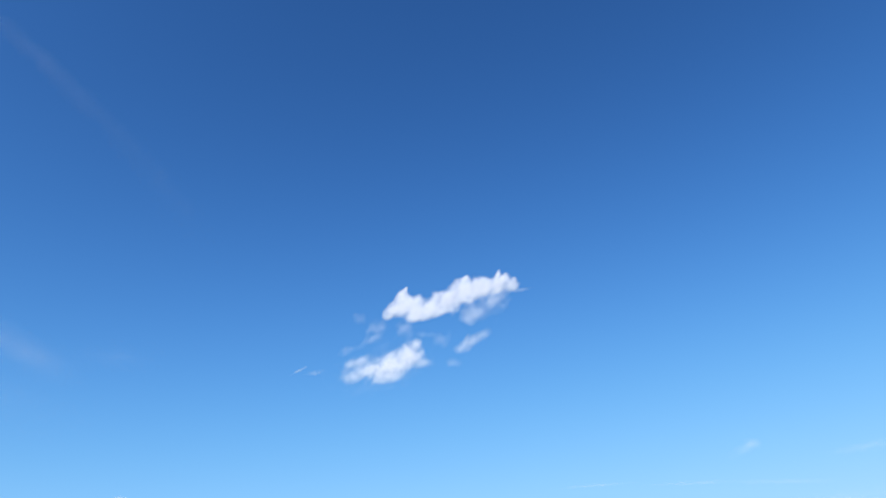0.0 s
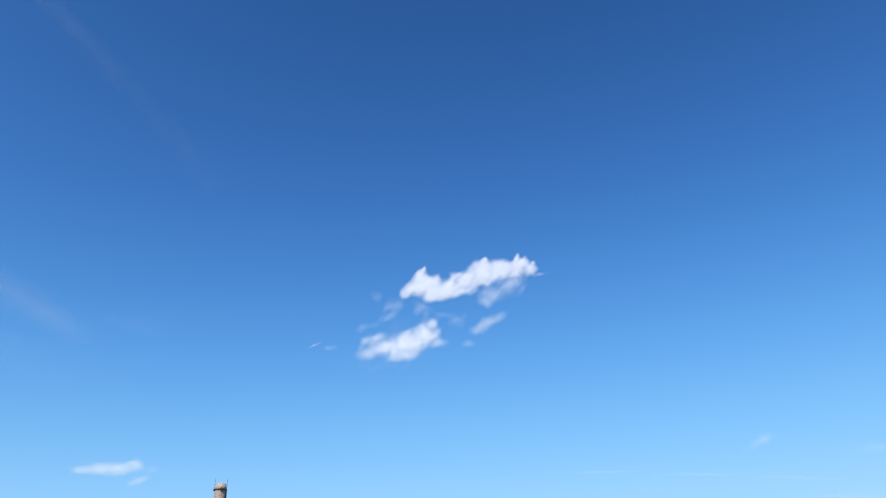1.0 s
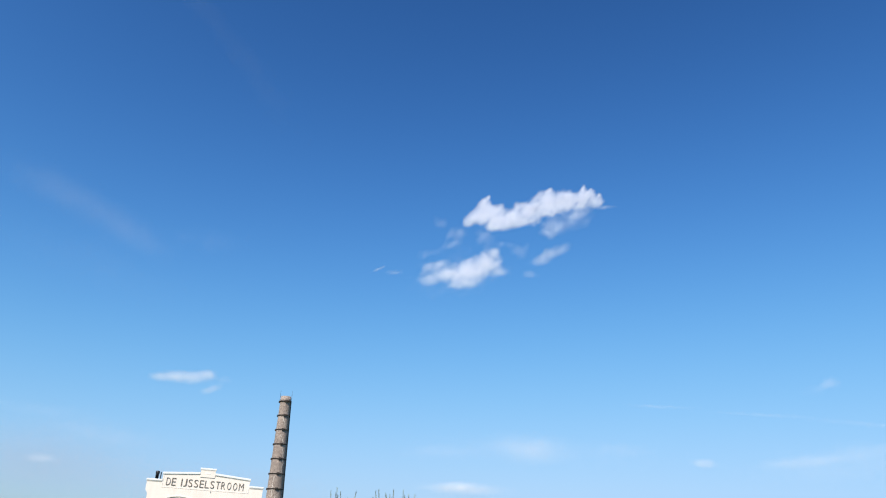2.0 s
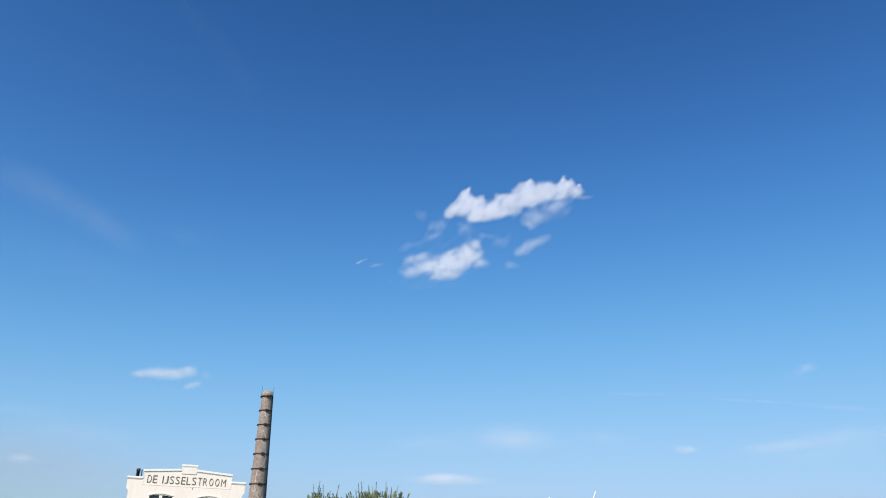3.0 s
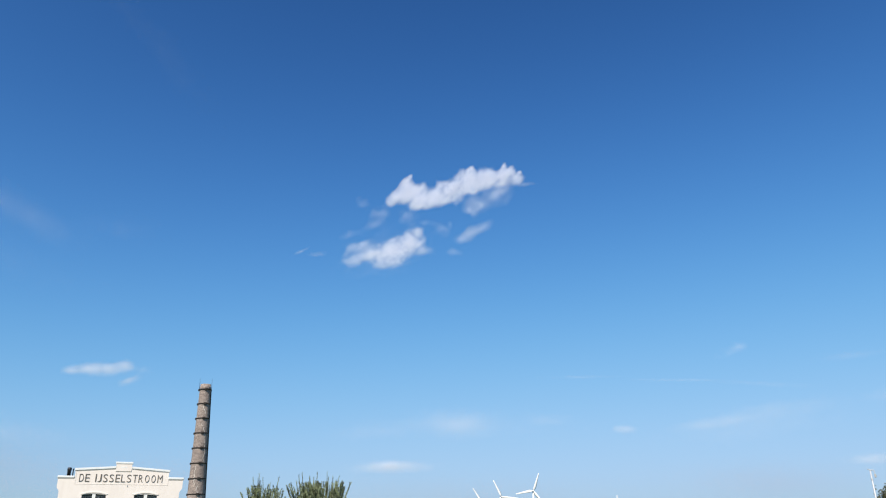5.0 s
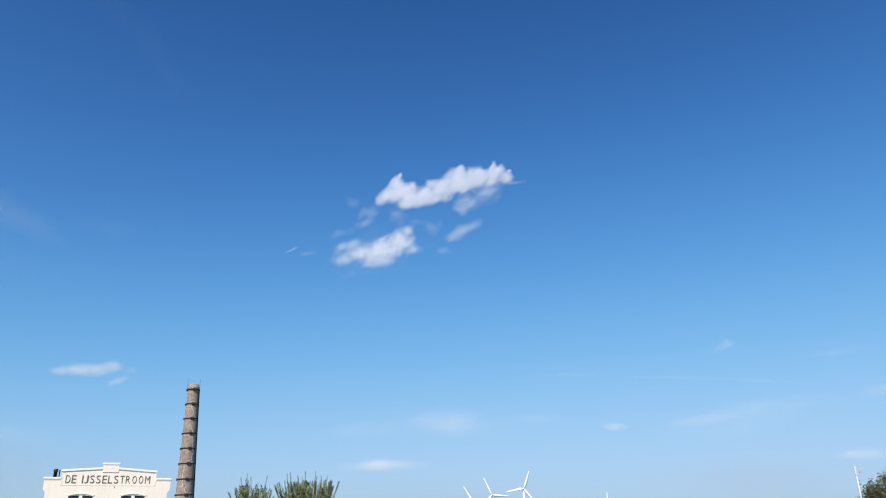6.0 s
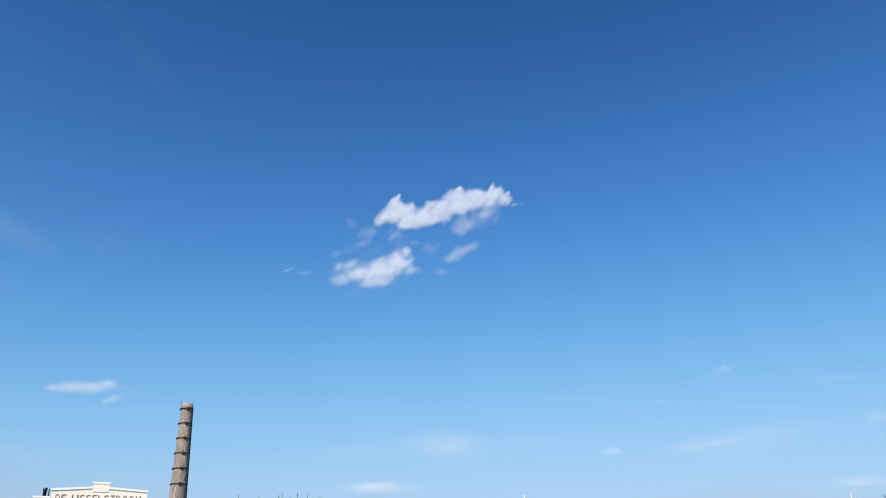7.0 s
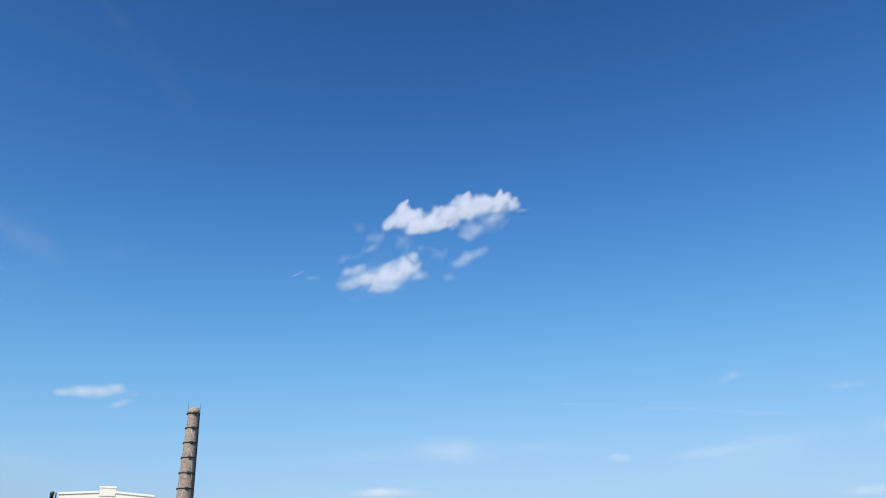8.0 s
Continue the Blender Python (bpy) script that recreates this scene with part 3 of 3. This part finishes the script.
def build_cloud(name, label, dist, lobes, flake, ragged, grain, mat, seed, opacity=2.4, fibre=62.0, soft=1.2, veil=False, group=""):
    """A drift of droplets: small flakes strewn through soft ellipsoids and torn by noise.
    lobes: azimuth, elevation, half width, half height (degrees), tilt, thickness 0..1."""
    rs = np.random.RandomState(seed)
    az0, el0 = np.mean([q[0] for q in lobes]), np.mean([q[1] for q in lobes])
    out = heading(az0, el0)
    right = Vector((math.cos(radians(az0)), -math.sin(radians(az0)), 0))
    up = right.cross(out)
    deg = dist * radians(1)
    centres = []
    for az, el, a, b, tilt, dens in lobes:
        d = heading(az, el)
        d = d / d.dot(out) * dist
        centres.append((d.dot(right), d.dot(up), a * deg, b * deg, radians(tilt), dens))
    found = []
    for cx, cy, a, b, tilt, dens in centres:
        soft_lobe, dens = veil or dens < 0, abs(dens)
        small = flake * (1.0 if dens > 0.7 else 0.5 if dens > 0.18 else 0.32)
        # one flake in each cell of a net, anywhere within it
        cell = small * math.sqrt(0.31 / (opacity * dens))
        nx, ny = int(3.2 * a / cell) + 1, int(3.2 * b / cell) + 1
        n = nx * ny
        gx, gy = np.meshgrid(np.arange(nx), np.arange(ny))
        ex = (gx.ravel() + rs.rand(n)) / nx * 3.2 - 1.6
        ey = (gy.ravel() + rs.rand(n)) / ny * 3.2 - 1.6
        r = np.hypot(ex, ey)
        depth = rs.uniform(-1, 1, n) * min(a, b * 1.4)
        x = cx + ex * a * math.cos(tilt) - ey * b * math.sin(tilt)
        y = cy + ex * a * math.sin(tilt) + ey * b * math.cos(tilt)
        fa, fb = math.cos(radians(fibre)), math.sin(radians(fibre))
        p = np.stack([(x * fa + y * fb) / grain * 0.4, (y * fa - x * fb) / grain, depth / grain * 0.12], 1) + seed
        bend = np.stack([fbm(p * 1.7 + 31, 3), fbm(p * 1.7 + 57, 3), 0 * x], 1) - 0.5
        torn = (fbm(p + bend * 1.2) - 0.5) * 2.4
        if soft_lobe:
            v = np.exp(-1.5 * r * r) * (1 + torn * ragged) * (r < 1.58) * (1 - (r / 1.6) ** 6)
        else:
            v = np.minimum(1.3 - r * r * 1.1 + torn * ragged, (1.6 - r) * 8)
        keep = rs.rand(n) < np.clip(v, 0, 1) ** soft
        found.append(np.stack([x, y, depth, 0 * x + small], 1)[keep])
    q = np.concatenate(found)
    n, scale = len(q), q[:, 3:]
    q = q[:, :3]
    strew(name, label, q, scale, right, up, out, dist, mat, rs, group)
    return n


def strew(name, label, q, scale, right, up, out, dist, mat, rs, group, tumble=0.6):
    """One mesh of small triangles at q (right, up, away; metres), tumbling, but on the whole turned to the light."""
    n = len(q)
    basis = np.array([list(right), list(up), list(out)])
    nrm = TO_SUN + rs.normal(size=(n, 3)) * tumble
    nrm /= np.linalg.norm(nrm, axis=1)[:, None]
    e1 = np.cross(nrm, rs.normal(size=(n, 3)))
    e1 /= np.linalg.norm(e1, axis=1)[:, None]
    e2 = np.cross(nrm, e1)
    size = scale * rs.uniform(0.8, 1.1, (n, 1))
    c = q @ basis
    verts = np.stack([c - e1 * size * 0.5, c + e1 * size * 0.5, c + e2 * size * 0.87], 1).reshape(-1, 3)
    me = bpy.data.meshes.new(name)
    me.vertices.add(3 * n)
    me.vertices.foreach_set("co", verts.ravel())
    me.loops.add(3 * n)
    me.loops.foreach_set("vertex_index", np.arange(3 * n, dtype=np.int32))
    me.polygons.add(n)
    me.polygons.foreach_set("loop_start", np.arange(0, 3 * n, 3, dtype=np.int32))
    me.update(calc_edges=True)
    me.materials.append(mat)
    ob = new(name, me)
    ob.location = out * dist + EYE
    tagged(ob, label, "cloud", group, "stuff")


def build_drift(name, label, dist, lobes, mat, seed, ragged=0.38, soft=1.0, grain=24.0, fibre=55.0, stretch=0.5, flake=1.0, thick=2.7, cell=1.6, group=""):
    """A sunlit cloud: lobes melt into one field of droplets, which leans back towards the sun and frays at its rim.
    lobes: azimuth, elevation, half width, half height (degrees), tilt, density 0..1."""
    rs = np.random.RandomState(seed)
    az0, el0 = np.mean([q[0] for q in lobes]), np.mean([q[1] for q in lobes])
    out = heading(az0, el0)
    right = Vector((math.cos(radians(az0)), -math.sin(radians(az0)), 0))
    up = right.cross(out)
    deg = dist * radians(1)
    spots = []
    for az, el, a, b, tilt, dens in lobes:
        d = heading(az, el)
        d = d / d.dot(out) * dist
        spots.append((d.dot(right), d.dot(up), a * deg, b * deg, radians(tilt), dens))
    reach = [1.9 * max(q[2], q[3]) for q in spots]
    xs = np.arange(min(q[0] - r for q, r in zip(spots, reach)), max(q[0] + r for q, r in zip(spots, reach)), cell)
    ys = np.arange(min(q[1] - r for q, r in zip(spots, reach)), max(q[1] + r for q, r in zip(spots, reach)), cell)
    gx, gy = np.meshgrid(xs, ys)
    x, y = gx.ravel(), gy.ravel()
    fa, fb = math.cos(radians(fibre)), math.sin(radians(fibre))
    p = np.stack([(x * fa + y * fb) / grain * stretch, (y * fa - x * fb) / grain, 0 * x], 1) + seed * 3.7
    bend = np.stack([fbm(p * 0.8 + 31, 3), fbm(p * 0.8 + 57, 3), 0 * x], 1) - 0.5
    torn = (fbm(p + bend * 1.6, 5) - 0.5) * 3.0
    total, weight, faint = 0 * x, 0 * x + 1e-12, 0 * x
    for cx, cy, a, b, tilt, dens in spots:
        ct, st = math.cos(tilt), math.sin(tilt)
        near = 1.0 - np.hypot(((x - cx) * ct + (y - cy) * st) / a, ((y - cy) * ct - (x - cx) * st) / b)
        if dens >= 0.2:
            w = np.exp(5 * np.maximum(near, -5))
            total, weight = total + w * dens, weight + w
        else:
            fade = soft + 0.7
            e = np.clip((near + torn * ragged + 0.22 * fade) / (1.1 * fade), 0, 1)
            faint = np.maximum(faint, dens * e * e * (3 - 2 * e))
    # the denser lobes flow into one body, thin where its lobes are thin
    mean = total / weight
    fade = soft + 0.8 * np.maximum(0, 0.8 - mean)
    e = np.clip((np.log(weight) / 5 + torn * ragged + 0.15 * fade) / (1.1 * fade), 0, 1)
    field = np.maximum(faint, mean * e * e * (3 - 2 * e))
    billow = fbm(np.stack([x / 38, y / 30, 0 * x], 1) + seed, 3) - 0.5
    size = np.where(field < 0.5, 0.5, 1.0) * flake  # finer droplets where the cloud is thin
    count = rs.poisson(thick * field * cell * cell / (0.2 * size * size))
    x, y = np.repeat(x, count), np.repeat(y, count)
    n = len(x)
    x, y = x + rs.rand(n) * cell, y + rs.rand(n) * cell
    depth = 0.9 * y - 0.3 * x - 22 * np.repeat(billow, count) + rs.normal(size=n) * (1.5 + 5 * np.repeat(field, count))
    strew(name, label, np.stack([x, y, depth], 1), np.repeat(size, count)[:, None], right, up, out, dist, mat, rs, group, 1.5)
    return n


FAIR = "fair-weather clouds in the blue sky"
N = 0
CREST = (
    (-3.15, 25.54, 0.98, 0.67, 20, 1), (-2.52, 26.27, 0.85, 0.54, 65, 1), (-1.92, 25.74, 1.16, 0.80, 0, 1), (-1.32, 25.35, 1.43, 0.80, -3, 1),
    (0.16, 25.48, 1.16, 0.76, 10, 1), (1.41, 26.09, 1.21, 0.98, 10, 1), (3.05, 26.51, 1.43, 1.03, 12, 1), (4.80, 26.77, 1.34, 0.89, 15, 1),
    (6.20, 26.93, 0.98, 0.80, 20, 1), (7.08, 26.80, 0.54, 0.54, 0, 0.9), (3.13, 27.52, 0.45, 0.18, 55, 0.7), (6.13, 27.64, 0.45, 0.22, 65, 0.8),
    (-2.33, 27.02, 0.40, 0.18, 65, 0.7), (7.50, 27.17, 0.27, 0.18, 50, 0.7))
UNDER = (
    (-1.42, 24.85, 0.98, 0.40, 0, 0.8), (1.05, 25.21, 1.12, 0.40, 15, 0.9), (3.95, 24.88, 1.43, 0.80, 5, 0.3), (3.05, 24.37, 0.58, 0.40, 0, 0.3),
    (5.40, 25.68, 1.16, 0.49, 20, 0.3), (7.93, 26.22, 0.72, 0.13, 5, 0.14), (-3.83, 25.04, 0.49, 0.31, 20, 0.5), (6.31, 25.24, 0.63, 0.27, 50, 0.08))
N += build_drift("cumulus_cloud", "long torn white cumulus cloud with ragged crest in deep blue sky", 2700, CREST + UNDER, M_CLOUD, 1, group=FAIR)
N += build_drift("cumulus_cloud", "plump soft white cumulus cloud with feathered edges", 2480, (
    (-3.74, 21.25, 1.70, 0.94, 14, 1), (-2.12, 21.90, 1.07, 0.94, 30, 1), (-5.26, 20.86, 1.34, 0.72, 10, 0.8), (-6.19, 21.54, 0.98, 0.45, 25, 0.5),
    (-6.76, 20.41, 1.16, 0.63, 10, 0.4), (-6.99, 21.33, 0.58, 0.40, 30, 0.35), (-4.01, 20.35, 1.52, 0.54, 5, 0.55), (-1.06, 21.24, 0.72, 0.36, 0, 0.35),
    (-1.45, 22.71, 0.54, 0.40, 50, 0.7), (-4.50, 20.97, 3.13, 1.61, 15, 0.06)),
    M_CLOUD, 2, soft=1.25, fibre=30, group=FAIR)
N += build_drift("cloud_wisp", "thin ragged shred of white cloud", 2480, (
    (3.10, 22.59, 1.16, 0.45, 22, 0.27), (4.08, 23.01, 0.89, 0.36, 20, 0.14), (2.47, 22.15, 0.72, 0.36, 10, 0.2)),
    M_CLOUD, 3, soft=1.0, ragged=0.6, group=FAIR)
N += build_drift("cloud_wisp", "faint torn veil of cloud between two clouds", 2480, (
    (-2.39, 24.00, 0.67, 0.67, 60, 0.176), (-4.59, 24.18, 0.98, 0.67, 30, 0.128), (-5.14, 23.27, 0.89, 0.36, 25, 0.144),
    (0.54, 23.02, 0.72, 0.45, 20, 0.096), (-6.32, 24.83, 0.45, 0.63, 60, 0.08), (-0.19, 23.34, 1.12, 0.27, 0, 0.08),
    (-6.94, 22.45, 1.12, 0.31, 15, 0.08)),
    M_CLOUD, 4, soft=1.2, ragged=0.8, group=FAIR)
N += build_drift("cloud_wisp", "tiny slanting streak of white cloud", 2480, (
    (-11.23, 20.85, 0.67, 0.13, 28, 0.26), (-9.82, 20.67, 0.63, 0.18, 10, 0.07)),
    M_CLOUD, 5, soft=0.9, ragged=0.6, fibre=25, group=FAIR)
N += build_drift("cloud_wisp", "tiny faint puff of cloud", 2480, (
    (1.53, 21.09, 0.54, 0.31, 0, 0.13),),
    M_CLOUD, 6, soft=1.2, group=FAIR)
N += build_drift("stratus_cloud", "flat oblong pale cloud low in the sky", 3600, (
    (-26.72, 10.79, 0.86, 0.36, 2, 0.3), (-25.56, 10.97, 1.15, 0.43, 2, 0.34), (-24.31, 11.12, 1.22, 0.47, 3, 0.36), (-23.35, 11.36, 0.72, 0.47, 3, 0.34),
    (-22.93, 10.38, 0.79, 0.29, 25, 0.2), (-22.15, 11.13, 0.65, 0.29, 0, 0.05)),
    M_HAZE, 7, ragged=0.25, soft=1.0, grain=55, fibre=5, flake=1.6, cell=2.2, group=FAIR)
N += build_cloud("cloud_wisp", "small faint puff of cloud with a trailing wisp", 3600, (
    (23.3, 12.45, 0.55, 0.36, 0, 0.13), (22.5, 12.15, 1.0, 0.35, 20, 0.05)), 2.2, 1.2, 40, M_CLOUD, 8, veil=True, group=FAIR)
LOW = "pale veils near the horizon"
N += build_cloud("cloud_veil", "broad faint white veil of cloud above the horizon", 4300, (
    (1.6, 7.75, 2.9, 1.0, 0, 0.19), (-5.0, 7.2, 3.2, 0.6, 3, 0.05), (8.6, 7.9, 2.0, 0.5, 0, 0.06), (2.0, 7.6, 8.0, 1.1, 0, 0.035)),
    1.9, 0.7, 140, M_HAZE, 9, fibre=5, veil=True, group=LOW)
N += build_cloud("stratus_cloud", "thin flat pinkish-white cloud close to the horizon", 4500, (
    (-3.3, 4.6, 2.8, 0.42, 1, 0.32), (-3.6, 4.75, 1.4, 0.35, 1, 0.25)), 2.0, 0.5, 110, M_HAZE, 10, fibre=5, veil=True, group=LOW)
N += build_cloud("cloud_wisp", "small pale puff low above the horizon", 4500, ((14.4, 7.05, 0.8, 0.3, 0, 0.22),), 2.0, 0.6, 60, M_HAZE, 11, fibre=5, veil=True, group=LOW)
N += build_cloud("cloud_veil", "long thin streaks of veil cloud low in the sky", 4300, (
    (20.7, 7.2, 2.7, 0.4, 4, 0.09), (26.0, 7.9, 3.6, 0.6, 4, 0.07), (33.0, 8.3, 2.0, 0.5, 3, 0.08), (24.0, 7.0, 6.0, 1.2, 4, 0.04), (30.6, 4.25, 1.8, 0.36, 0, 0.16)),
    1.9, 1.0, 140, M_HAZE, 12, fibre=5, veil=True, group=LOW)
N += build_cloud("cloud_veil", "dull hazy veil over the horizon", 4500, (
    (-33.0, 4.45, 0.9, 0.3, 0, 0.18), (-29.5, 6.4, 4.5, 0.8, -4, 0.04), (-34.0, 7.6, 4.0, 0.5, 0, 0.04)), 1.9, 0.9, 140, M_HAZE, 13, fibre=5, veil=True, group=LOW)
N += build_cloud("haze_bank", "dull lavender-grey haze bank along the horizon", 4700, (
    (-33.0, 4.2, 9.0, 2.8, 0, 0.24), (-22.0, 3.4, 8.0, 1.8, 0, 0.14), (24.0, 3.0, 10.0, 1.7, 0, 0.11), (2.0, 2.6, 12.0, 1.4, 0, 0.08)),
    2.9, 0.4, 300, M_BANK, 16, fibre=3, veil=True, group=LOW)
HIGH = "cirrus streaks"
N += build_cloud("cirrus_streak", "faint slanting streak of high cirrus", 4600, (
    (-37.5, 41.3, 4.0, 0.7, -28, 0.011), (-32.2, 39.0, 4.2, 0.7, -32, 0.009), (-27.5, 36.6, 4.5, 0.9, -38, 0.005), (-23.0, 33.4, 4.5, 1.2, -42, 0.005)),
    1.7, 0.8, 160, M_CLOUD, 14, fibre=-40, veil=True, group=HIGH)
N += build_cloud("cirrus_veil", "soft faint cirrus veil", 4600, (
    (-35.5, 22.2, 4.5, 1.3, -16, 0.05), (-31.0, 20.7, 3.0, 1.2, -20, 0.06), (-25.4, 21.2, 2.8, 1.0, 8, 0.035), (-33.0, 18.0, 6.0, 1.8, -10, 0.012)),
    1.7, 1.2, 200, M_CLOUD, 15, fibre=-20, veil=True, group=HIGH)
N += build_cloud("cirrus_streak", "thin straight faint streak of cirrus low over the turbines", 4600, (
    (11.4, 11.05, 2.6, 0.12, -4, 0.07), (18.8, 10.4, 3.4, 0.13, -5, 0.045), (24.6, 9.7, 3.6, 0.16, -7, 0.045), (30.4, 11.1, 2.2, 0.3, 2, 0.05)),
    1.6, 0.7, 160, M_HAZE, 17, fibre=-6, veil=True, group=HIGH)
